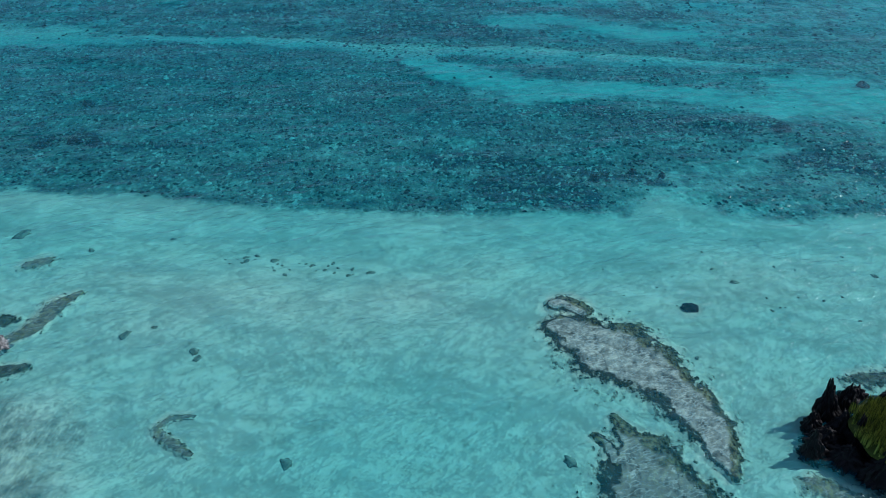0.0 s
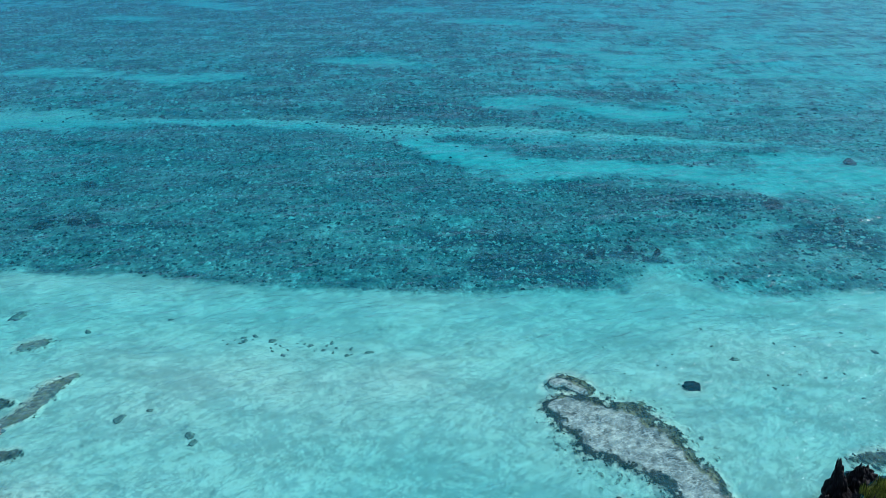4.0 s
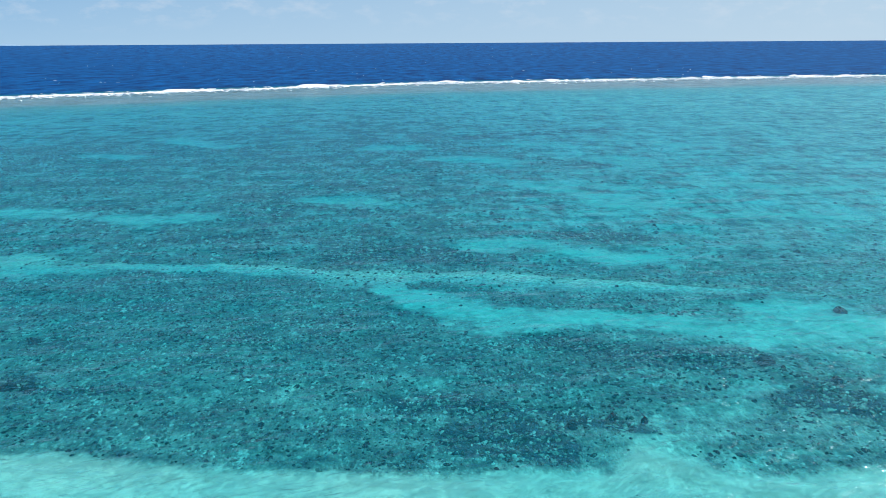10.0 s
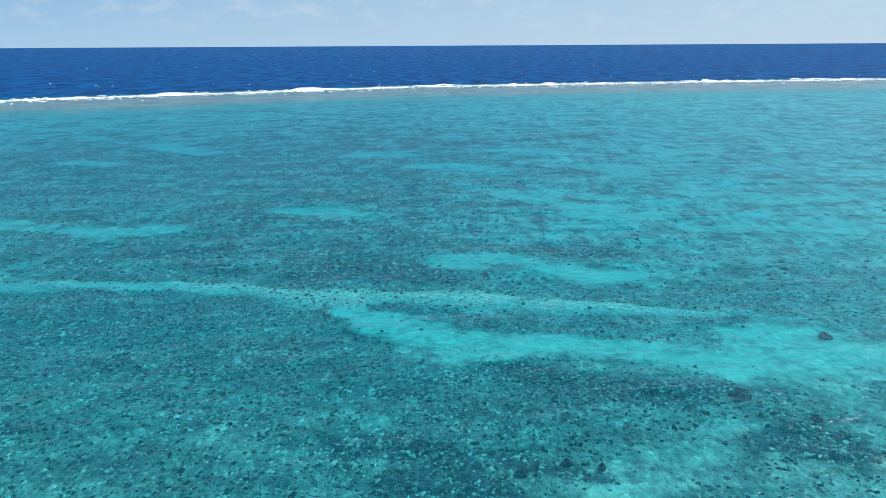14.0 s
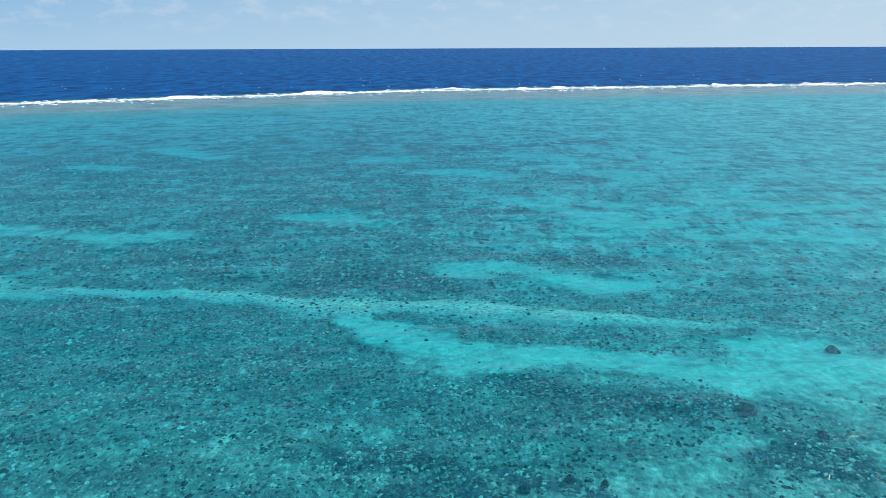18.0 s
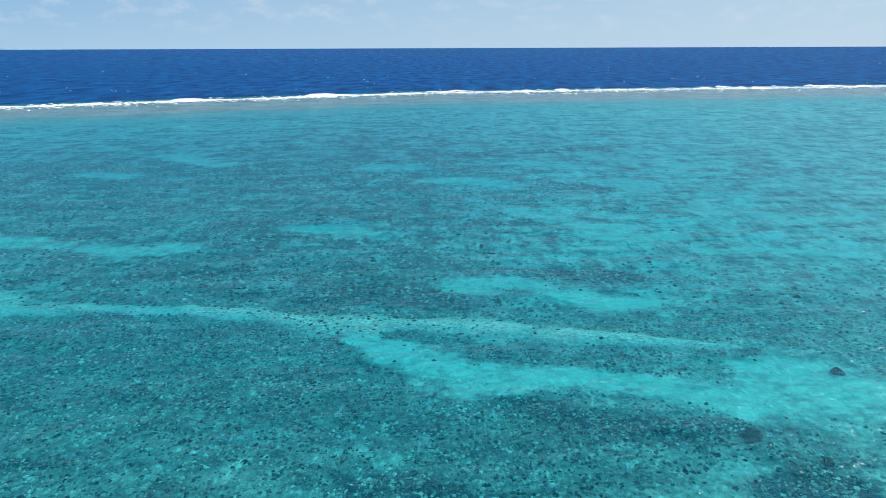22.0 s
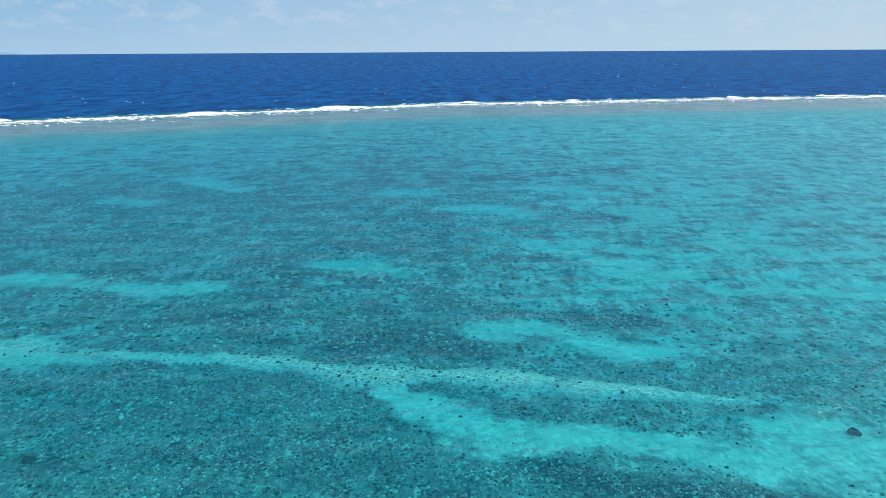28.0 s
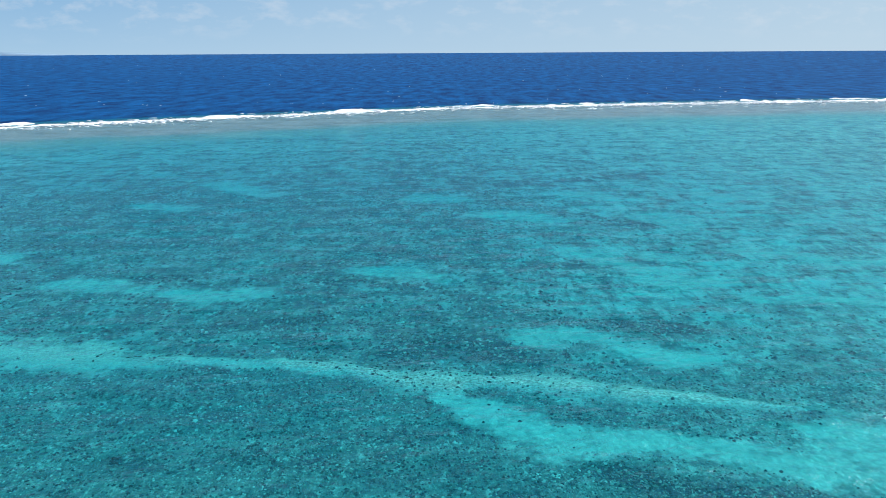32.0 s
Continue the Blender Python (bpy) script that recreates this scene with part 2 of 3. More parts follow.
def blend(nt, fac, a, b):
    n = nt.nodes.new("ShaderNodeMix")
    n.data_type = "RGBA"
    for socket, value in ((n.inputs[0], fac), (n.inputs[6], a), (n.inputs[7], b)):
        if hasattr(value, "links"):
            nt.links.new(value, socket)
        else:
            socket.default_value = value if isinstance(value, float) else (*value, 1)
    return n.outputs[2]


def attr(nt, name):
    n = nt.nodes.new("ShaderNodeAttribute")
    n.attribute_name = name
    return n.outputs["Fac"]


def grain(nt, scale, stretch=(1, 1, 1), detail=4.0, rough=0.55, turn=0.0):
    co = nt.nodes.new("ShaderNodeTexCoord")
    mp = nt.nodes.new("ShaderNodeMapping")
    mp.vector_type = "TEXTURE"
    mp.inputs["Scale"].default_value = [1 / k for k in stretch]
    mp.inputs["Rotation"].default_value = (0, 0, turn)
    nt.links.new(co.outputs["Object"], mp.inputs["Vector"])
    n = node(nt, "ShaderNodeTexNoise", Vector=mp.outputs[0], Scale=scale, Detail=detail, Roughness=rough)
    return n.outputs[0]


def span(nt, value, lo, hi, to_lo=0.0, to_hi=1.0):
    n = node(nt, "ShaderNodeMapRange", Value=value)
    n.inputs["From Min"].default_value, n.inputs["From Max"].default_value = lo, hi
    n.inputs["To Min"].default_value, n.inputs["To Max"].default_value = to_lo, to_hi
    return n.outputs[0]


def bump(nt, height, strength, distance):
    return node(nt, "ShaderNodeBump", Height=height, Strength=strength, Distance=distance).outputs[0]


def surface(nt, out, colour, rough=0.8, normal=None, spec=0.3):
    b = node(nt, "ShaderNodeBsdfPrincipled", Roughness=rough)
    b.inputs["Specular IOR Level"].default_value = spec
    if hasattr(colour, "links"):
        nt.links.new(colour, b.inputs["Base Color"])
    else:
        b.inputs["Base Color"].default_value = (*colour, 1)
    if normal:
        nt.links.new(normal, b.inputs["Normal"])
    nt.links.new(b.outputs[0], out.inputs["Surface"])


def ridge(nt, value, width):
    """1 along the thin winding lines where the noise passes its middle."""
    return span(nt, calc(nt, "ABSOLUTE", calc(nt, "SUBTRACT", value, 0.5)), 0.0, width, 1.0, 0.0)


def granules(nt):
    """Grains of every size from a hand to three metres, for coral heads and painted wave chop, drawn out along y to
    look round from the camera.
    """
    return grain(nt, 0.34, (1, 0.45, 1), 4.5, 0.95)


def reef_colour(nt):
    """Brown and olive coral in soft clumps about a metre across; lit tops, shaded hollows and water light are painted
    in.
    """
    fine = grain(nt, 0.8, (0.8, 1, 1), 4, 0.55)
    tiny = grain(nt, 2.3, (0.8, 1, 1), 3, 0.6)
    broad = grain(nt, 0.22, (0.8, 1, 1), 3, 0.55)
    specks = granules(nt)
    mix = calc(nt, "ADD", calc(nt, "MULTIPLY", specks, 0.6), calc(nt, "ADD", calc(nt, "MULTIPLY", fine, 0.25), calc(nt, "MULTIPLY", broad, 0.15)))
    co = nt.nodes.new("ShaderNodeTexCoord")
    bent = nt.nodes.new("ShaderNodeVectorMath")
    bent.operation = "ADD"
    nt.links.new(co.outputs["Object"], bent.inputs[0])
    warp = node(nt, "ShaderNodeTexNoise", Vector=co.outputs["Object"], Scale=1.1, Detail=3.0)
    nt.links.new(warp.outputs["Color"], bent.inputs[1])
    knobs = node(nt, "ShaderNodeTexVoronoi", Vector=bent.outputs[0], Scale=0.9)
    mix = calc(nt, "ADD", mix, calc(nt, "MULTIPLY", calc(nt, "SUBTRACT", 0.45, knobs.outputs["Distance"]), 0.08))
    reef = blend(nt, span(nt, mix, 0.42, 0.55), (0.03, 0.05, 0.055), (0.225, 0.275, 0.23))
    reef = blend(nt, span(nt, mix, 0.54, 0.64), reef, (0.7, 0.73, 0.62))
    return reef, specks, fine, tiny, knobs.outputs["Distance"]


def make_bed():
    m, nt, out = material("sand_and_coral_bed")
    coral, flat = attr(nt, "coral"), attr(nt, "flat")
    reef, specks, fine, tiny, knobs = reef_colour(nt)
    wide = grain(nt, 0.07, (0.5, 1, 1), 4, 0.55)
    clump = grain(nt, 0.23, (0.85, 1, 1), 4, 0.55)
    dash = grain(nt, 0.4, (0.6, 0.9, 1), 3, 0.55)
    caustic_ripple = grain(nt, 0.85, (0.3, 1.0, 1), 1.5, 0.45, 0.36)
    broad_tone = grain(nt, 0.3, (0.5, 1.0, 1), 4, 0.55, 0.3)
    sand = blend(nt, span(nt, fine, 0.3, 0.7), (0.64, 0.62, 0.49), (0.76, 0.74, 0.6))
    sand = blend(nt, calc(nt, "MULTIPLY", span(nt, broad_tone, 0.4, 0.7), 0.14), sand, (0.4, 0.4, 0.32))
    # Caustic bands and bright wave lines, water light painted into the sand's colour.
    sand = blend(nt, calc(nt, "MULTIPLY", span(nt, caustic_ripple, 0.6, 0.36), 0.3), sand, (0.36, 0.36, 0.3))
    sand = blend(nt, calc(nt, "MULTIPLY", ridge(nt, caustic_ripple, 0.045), 0.1), sand, (0.95, 0.94, 0.9))
    sand = blend(nt, calc(nt, "MULTIPLY", span(nt, tiny, 0.54, 0.66), 0.08), sand, (0.3, 0.3, 0.25))
    edge = calc(nt, "ADD", calc(nt, "ADD", coral, calc(nt, "MULTIPLY", calc(nt, "SUBTRACT", specks, 0.5), 2.6)),
                calc(nt, "ADD", calc(nt, "MULTIPLY", calc(nt, "SUBTRACT", wide, 0.5), 0.5), calc(nt, "MULTIPLY", calc(nt, "SUBTRACT", clump, 0.5), 0.9)))
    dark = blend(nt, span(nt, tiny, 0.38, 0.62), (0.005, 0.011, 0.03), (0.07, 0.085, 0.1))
    # Dashes here and below: coral clumps, plus wave shading painted into the bed.
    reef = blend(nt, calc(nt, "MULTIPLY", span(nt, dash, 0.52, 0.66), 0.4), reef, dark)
    dense = calc(nt, "ADD", attr(nt, "thick"), calc(nt, "ADD", calc(nt, "SUBTRACT", clump, 0.5), calc(nt, "MULTIPLY", calc(nt, "SUBTRACT", fine, 0.5), 1.6)))
    reef = blend(nt, calc(nt, "MULTIPLY", span(nt, dense, 0.2, 0.75), 0.88), reef, dark)
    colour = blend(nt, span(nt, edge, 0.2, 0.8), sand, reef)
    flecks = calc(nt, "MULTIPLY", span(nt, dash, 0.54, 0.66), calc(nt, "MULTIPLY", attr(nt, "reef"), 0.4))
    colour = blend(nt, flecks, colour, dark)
    # beyond the near reef: coral patches and sand pools, five to fifteen metres across, with wave light and shade
    # painted in as streaks
    patch = calc(nt, "ADD", calc(nt, "MULTIPLY", grain(nt, 0.1, (0.5, 1, 1), 3, 0.55, 0.04), 0.5), calc(nt, "MULTIPLY", grain(nt, 0.27, (0.3, 1, 1), 3, 0.5, 0.04), 0.5))
    patch = calc(nt, "ADD", calc(nt, "MULTIPLY", patch, 0.65), calc(nt, "MULTIPLY", specks, 0.35))
    patch = calc(nt, "ADD", patch, calc(nt, "MULTIPLY", calc(nt, "SUBTRACT", grain(nt, 0.16, (1, 0.4, 1), 2.5, 0.9), 0.5), 0.5))
    banks = calc(nt, "MULTIPLY", calc(nt, "MULTIPLY", span(nt, patch, 0.5, 0.6), attr(nt, "streaky")), 0.78)
    colour = blend(nt, banks, colour, (0.012, 0.05, 0.065))
    shoals = calc(nt, "MULTIPLY", calc(nt, "MULTIPLY", span(nt, patch, 0.5, 0.4), attr(nt, "pools")), 0.7)
    colour = blend(nt, shoals, colour, (0.75, 0.75, 0.66))
    broken = blend(nt, span(nt, tiny, 0.36, 0.62), (0.24, 0.25, 0.2), (0.8, 0.78, 0.68))
    colour = blend(nt, calc(nt, "MULTIPLY", attr(nt, "rubble"), 0.85), colour, broken)
    rubble = blend(nt, span(nt, wide, 0.35, 0.65), (0.19, 0.165, 0.165), (0.36, 0.32, 0.33))
    colour = blend(nt, calc(nt, "MULTIPLY", flat, 0.95), colour, rubble)
    relief = calc(nt, "ADD", calc(nt, "ADD", calc(nt, "MULTIPLY", specks, attr(nt, "reef")), calc(nt, "MULTIPLY", caustic_ripple, 0.15)), calc(nt, "MULTIPLY", calc(nt, "MULTIPLY", knobs, -0.8), attr(nt, "reef")))
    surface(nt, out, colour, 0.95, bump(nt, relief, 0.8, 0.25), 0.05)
    return m


def make_coral(name, dark, middle, pale):
    """Coral lumps, each of its own tone: many middling, some nearly black, some pale."""
    m, nt, out = material(name)
    tone = nt.nodes.new("ShaderNodeNewGeometry").outputs["Random Per Island"]
    tiny, broad = grain(nt, 4.0, (1, 1, 1), 3, 0.6), grain(nt, 0.12, (0.7, 1, 1), 3, 0.55)
    tone = calc(nt, "ADD", tone, calc(nt, "ADD", calc(nt, "MULTIPLY", calc(nt, "SUBTRACT", tiny, 0.5), 0.7), calc(nt, "MULTIPLY", calc(nt, "SUBTRACT", broad, 0.5), 0.9)))
    colour = blend(nt, span(nt, tone, 0.1, 0.6), dark, middle)
    colour = blend(nt, span(nt, tone, 0.76, 1.15), colour, pale)
    surface(nt, out, colour, 0.95, bump(nt, tiny, 0.8, 0.1), 0.05)
    return m


def make_water():
    m, nt, out = material("sea_water")
    depth = attr(nt, "depth")
    tint = nt.nodes.new("ShaderNodeCombineColor")
    for i, keep in enumerate((0.46, 0.915, 0.965)):
        nt.links.new(calc(nt, "POWER", keep, depth), tint.inputs[i])
    clear = node(nt, "ShaderNodeBsdfTransparent", Color=tint.outputs[0])
    chop = grain(nt, 1.4, (0.38, 1.0, 1), 3, 0.6, 0.36)
    cross = grain(nt, 0.6, (0.45, 1.0, 1), 2, 0.5, 0.2)
    swell = grain(nt, 0.26, (0.5, 1.0, 1), 2, 0.5, 0.3)
    roll = grain(nt, 0.11, (0.3, 1.0, 1), 3, 0.6, 0.12)
    height = calc(nt, "ADD", calc(nt, "ADD", calc(nt, "MULTIPLY", chop, 0.7), calc(nt, "MULTIPLY", cross, 0.6)), calc(nt, "ADD", calc(nt, "MULTIPLY", swell, 0.9), calc(nt, "MULTIPLY", roll, 3.0)))
    normal = bump(nt, height, 1.0, 0.5)
    deep = span(nt, depth, 2.5, 20.0)
    wave_shade = grain(nt, 0.05, (1.0, 0.35, 1), 7, 0.7)
    # Light and dark of ruffled waves, painted into the deep water's blue.
    blue = blend(nt, span(nt, wave_shade, 0.38, 0.62), (0.0, 0.027, 0.125), (0.002, 0.1, 0.32))
    body = blend(nt, deep, blend(nt, span(nt, depth, 1.8, 3.4), (0.03, 0.4, 0.54), (0.025, 0.39, 0.57)), blue)
    milk = node(nt, "ShaderNodeBsdfDiffuse", Color=body, Normal=bump(nt, calc(nt, "ADD", height, calc(nt, "MULTIPLY", chop, 0.2)), 1.0, 0.9))
    cloudy = calc(nt, "SUBTRACT", 1.0, calc(nt, "POWER", 0.94, calc(nt, "ADD", depth, 1.0)))
    inner = node(nt, "ShaderNodeMixShader", Fac=cloudy)
    nt.links.new(clear.outputs[0], inner.inputs[1])
    nt.links.new(milk.outputs[0], inner.inputs[2])
    shine = node(nt, "ShaderNodeBsdfGlossy", Color=(0.78, 0.93, 1.0, 1.0), Roughness=0.13, Normal=normal)
    fres = node(nt, "ShaderNodeFresnel", IOR=1.33, Normal=normal)
    steep = calc(nt, "MAXIMUM", calc(nt, "SUBTRACT", fres.outputs[0], 0.022), 0.0)
    gloss = calc(nt, "MINIMUM", calc(nt, "MULTIPLY", steep, 0.65), 0.45)
    gloss = calc(nt, "MULTIPLY", gloss, span(nt, depth, 2.5, 8.0, 1.0, 0.3))
    outer = node(nt, "ShaderNodeMixShader", Fac=gloss)
    nt.links.new(inner.outputs[0], outer.inputs[1])
    nt.links.new(shine.outputs[0], outer.inputs[2])
    nt.links.new(outer.outputs[0], out.inputs["Surface"])
    return m


def make_plain(name, dark, light, scale, rough=0.85, relief=0.4, distance=0.1, stretch=(1, 1, 1), islands=0.0):
    m, nt, out = material(name)
    big, small = grain(nt, scale, stretch, 5, 0.6), grain(nt, scale * 6, stretch, 4, 0.6)
    mix = calc(nt, "ADD", calc(nt, "MULTIPLY", big, 0.6), calc(nt, "MULTIPLY", small, 0.4))
    if islands:
        geo = nt.nodes.new("ShaderNodeNewGeometry")
        mix = calc(nt, "ADD", mix, calc(nt, "MULTIPLY", calc(nt, "SUBTRACT", geo.outputs["Random Per Island"], 0.5), islands))
    surface(nt, out, blend(nt, span(nt, mix, 0.34, 0.66), dark, light), rough, bump(nt, mix, relief, distance), 0.25)
    return m


def make_shoal(name, weed_dark, weed_light):
    m, nt, out = material(name)
    big, small = grain(nt, 0.9, (1, 1, 1), 3, 0.55), grain(nt, 3.2, (1, 0.7, 1), 3, 0.6)
    mix = calc(nt, "ADD", calc(nt, "MULTIPLY", big, 0.5), calc(nt, "MULTIPLY", small, 0.5))
    rock = blend(nt, span(nt, mix, 0.36, 0.62), (0.1, 0.1, 0.085), (0.56, 0.54, 0.47))
    # Thin pale lines: glints of the waves above, painted into the rock's colour.
    lines = ridge(nt, grain(nt, 2.2, (0.4, 1, 1), 3, 0.55, 0.36), 0.04)
    rock = blend(nt, calc(nt, "MULTIPLY", lines, 0.5), rock, (0.92, 0.88, 0.8))
    weed = blend(nt, span(nt, small, 0.4, 0.6), weed_dark, weed_light)
    fade = calc(nt, "ADD", attr(nt, "weed"), calc(nt, "MULTIPLY", calc(nt, "SUBTRACT", mix, 0.5), 2.4))
    sand = blend(nt, big, (0.58, 0.56, 0.43), (0.74, 0.72, 0.58))
    lost = calc(nt, "ADD", attr(nt, "skirt"), calc(nt, "MULTIPLY", calc(nt, "SUBTRACT", mix, 0.5), 4.0))
    top = blend(nt, span(nt, fade, 0.25, 0.75), rock, weed)
    ragged = calc(nt, "ADD", attr(nt, "fringe"), calc(nt, "MULTIPLY", calc(nt, "SUBTRACT", mix, 0.5), 1.6))
    top = blend(nt, calc(nt, "MULTIPLY", span(nt, ragged, 0.2, 0.55), 0.92), top, weed_dark)
    surface(nt, out, blend(nt, span(nt, lost, 0.4, 0.9), top, sand), 0.85, bump(nt, mix, 0.9, 0.12), 0.3)
    return m


def make_sky():
    m, nt, out = material("hazy_sky")
    co = nt.nodes.new("ShaderNodeTexCoord")
    xyz = nt.nodes.new("ShaderNodeSeparateXYZ")
    nt.links.new(co.outputs["Object"], xyz.inputs[0])
    up, side = span(nt, xyz.outputs[2], 30, 420), span(nt, xyz.outputs[0], -2600, 2600)
    puffs = grain(nt, 0.007, (0.55, 0.55, 1.3), 6, 0.6)
    low = blend(nt, side, (0.44, 0.65, 0.84), (0.58, 0.74, 0.86))
    high = blend(nt, side, (0.31, 0.54, 0.79), (0.52, 0.7, 0.85))
    colour = blend(nt, up, low, high)
    veil = calc(nt, "MULTIPLY", span(nt, puffs, 0.5, 0.74), span(nt, xyz.outputs[2], 110, 270, 0.0, 0.45))
    colour = blend(nt, veil, colour, (0.8, 0.85, 0.91))
    e = node(nt, "ShaderNodeEmission", Color=colour, Strength=0.77)
    nt.links.new(e.outputs[0], out.inputs["Surface"])
    return m


M_BED, M_WATER, M_SKY = make_bed(), make_water(), make_sky()
M_CORAL = make_coral("living_coral", (0.006, 0.014, 0.016), (0.19, 0.235, 0.195), (0.66, 0.7, 0.6))
M_DENSE = make_coral("dark_coral", (0.008, 0.015, 0.018), (0.04, 0.05, 0.04), (0.45, 0.58, 0.46))
M_HEAD = make_plain("dark_coral_head", (0.003, 0.004, 0.007), (0.014, 0.015, 0.024), 1.5, 0.9, 0.7, 0.1)
M_SHOAL = make_shoal("weathered_rock_with_glints", (0.012, 0.016, 0.01), (0.24, 0.23, 0.13))
M_SUNK = make_shoal("weed_covered_rock", (0.004, 0.006, 0.005), (0.12, 0.125, 0.085))
M_WEED = make_plain("brown_seaweed", (0.03, 0.035, 0.02), (0.15, 0.15, 0.085), 2.0, 0.9, 0.5, 0.05, islands=0.5)
M_STONE = make_plain("weedy_stone", (0.09, 0.1, 0.08), (0.38, 0.38, 0.3), 2.5, 0.9, 0.6, 0.05)
M_KARST = make_plain("black_limestone", (0.003, 0.003, 0.004), (0.016, 0.015, 0.016), 2.6, 0.45, 0.8, 0.15)
M_PALE = make_plain("pale_limestone", (0.012, 0.014, 0.016), (0.42, 0.43, 0.43), 3.0, 0.9, 0.9, 0.15)
M_GRASS = make_plain("coast_grass", (0.06, 0.08, 0.012), (0.34, 0.38, 0.07), 1.4, 0.8, 0.3, 0.05, islands=0.7)
M_FOAM = make_plain("sea_foam", (0.75, 0.8, 0.83), (0.9, 0.92, 0.93), 0.4, 0.9, 0.5, 0.4)
# The haze of distance is mixed into the land's own colour.
M_LAND = make_plain("far_hazy_land", (0.24, 0.36, 0.48), (0.27, 0.4, 0.52), 0.01, 1.0, 0.1, 1.0)

# ---- the setting ----
FAR = 4900


def far_rise(gx, gy):
    """The open sea climbs a little towards the rim of the sheet, up to eye height, to stand for the sea beyond it."""
    return 47 * smooth(1800, FAR, np.maximum(np.abs(gx), np.abs(gy)))


bx = steps((0, 62, 0.5, 1), (62, FAR, 0.52, 1.045), (0, -62, 0.5, 1), (-62, -FAR, 0.52, 1.045))
by = steps((14, 110, 0.5, 1), (110, FAR, 0.52, 1.016), (14, -FAR, 0.6, 1.12))
gx, gy = np.meshgrid(bx, by)
depth, cover, flat, thick, reef, rubble, bare = bed(gx, gy)
lumps = 0.22 * cover * fbm(gx / 1.1, gy / 1.1, 60, 2) * (1 - smooth(110, 200, gy))
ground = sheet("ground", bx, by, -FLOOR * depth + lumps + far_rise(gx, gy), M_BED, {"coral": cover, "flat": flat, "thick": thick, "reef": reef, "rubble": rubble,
                "streaky": smooth(95, 190, gy) * (1 - 0.85 * bare) * (1 - flat),
                "pools": smooth(95, 190, gy) * (1 - 0.85 * bare) * (1 - flat) * (0.6 + 0.4 * smooth(-40, 60, gx))})
tagged(ground, "pale sand sea bed with patches of dark coral", "sea bed", kind="structure")

SHOALS = [  # spines of (x, y, half width), height of the top, how weedy
    ([((9.4, 45.8, 1.5), (11.0, 44.3, 2.8), (13.0, 42.6, 3.7), (14.6, 40.9, 3.2), (16.2, 39.1, 2.3), (17.2, 37.0, 2.1), (17.8, 34.5, 1.8), (17.8, 32.1, 1.0), (17.9, 30.6, 0.4)),
      ((9.2, 48.6, 0.75), (10.2, 49.0, 1.0), (11.4, 47.8, 0.9))], -0.17, 0.0),
    ([((11.6, 35.9, 0.35), (12.1, 34.2, 0.95), (12.7, 32.5, 2.1), (12.9, 30.7, 3.1), (13.0, 28.5, 4.0), (12.7, 25.7, 4.3)),
      ((9.9, 34.2, 0.3), (10.6, 33.4, 0.35), (10.9, 32.0, 0.5))], -0.3, 0.3),
    ([((-31.0, 50.7, 0.45), (-32.0, 49.4, 1.15), (-32.2, 47.3, 1.0), (-32.7, 45.4, 0.85), (-33.7, 44.4, 0.9))], -0.3, 0.6),
    ([((-37.6, 55.4, 0.8), (-36.6, 55.9, 1.2))], -0.4, 0.55),
    ([((-31.1, 41.0, 0.7), (-33.5, 40.4, 1.2))], -0.3, 0.8),
    ([((29.2, 39.4, 0.7), (31.5, 39.5, 1.3), (34.5, 39.0, 1.6))], -0.3, 1.0),
    ([((22.6, 30.0, 0.9), (24.5, 28.6, 1.3), (27.5, 28.0, 1.2))], -0.3, 0.6),
    ([((-17.0, 36.1, 0.2), (-18.6, 35.9, 0.3), (-19.1, 35.0, 0.4), (-18.6, 34.2, 0.55), (-17.6, 33.6, 0.45), (-16.2, 32.6, 0.25))], -0.38, 0.5),
    ([((-34.6, 47.0, 0.6), (-35.8, 46.8, 1.0))], -0.4, 0.8),
]


def outline(x, y, spines):
    """For a shoal of one or more tongues: 0 on its spines, 1 on its outline."""
    best = np.full(np.shape(x), 9.0)
    for line in spines:
        best = np.minimum(best, along(x, y, [p[:2] for p in line], [1.12 * p[2] for p in line]))
    return best


HEADS = ((20.4, 47.3, 0.66), (17, 72, 0.6), (-46, 83.3, 0.9), (-43.4, 83, 0.9), (-49.6, 82, 0.8), (49.5, 81, 0.6),
         (43.9, 87, 1.3), (62.7, 103.7, 0.8), (-1.5, 105.5, 0.35), (21.5, 73.4, 0.5), (24.6, 72.6, 0.4),
         (-50, 97, 0.7))
wx = steps((0, 46, 0.24, 1), (46, FAR, 0.26, 1.035), (0, -46, 0.24, 1), (-46, -FAR, 0.26, 1.035))
wy = steps((22, 76, 0.24, 1), (76, FAR, 0.25, 1.0125), (22, -FAR, 0.3, 1.12))
gx, gy = np.meshgrid(wx, wy)
depth, cover, flat, thick, reef, rubble, bare = bed(gx, gy)
for spines, top, weedy in SHOALS:
    d = outline(gx, gy, spines) + 0.3 * fbm(gx / 1.3, gy / 1.3, 71, 5)
    depth = depth + (0.12 - 1.1 * top - depth) * (1 - smooth(0.45, 1.2, d))
for x, y, r in HEADS:
    depth = depth - 0.3 * depth * (1 - smooth(0.7, 1.25, np.hypot((gx - x) / r / 1.2, (gy - y - 0.5) / r / 1.2)))
pitch = np.maximum(np.gradient(wx)[None, :], np.gradient(wy)[:, None])
rng = np.random.default_rng(5)
waves = np.zeros_like(gx)
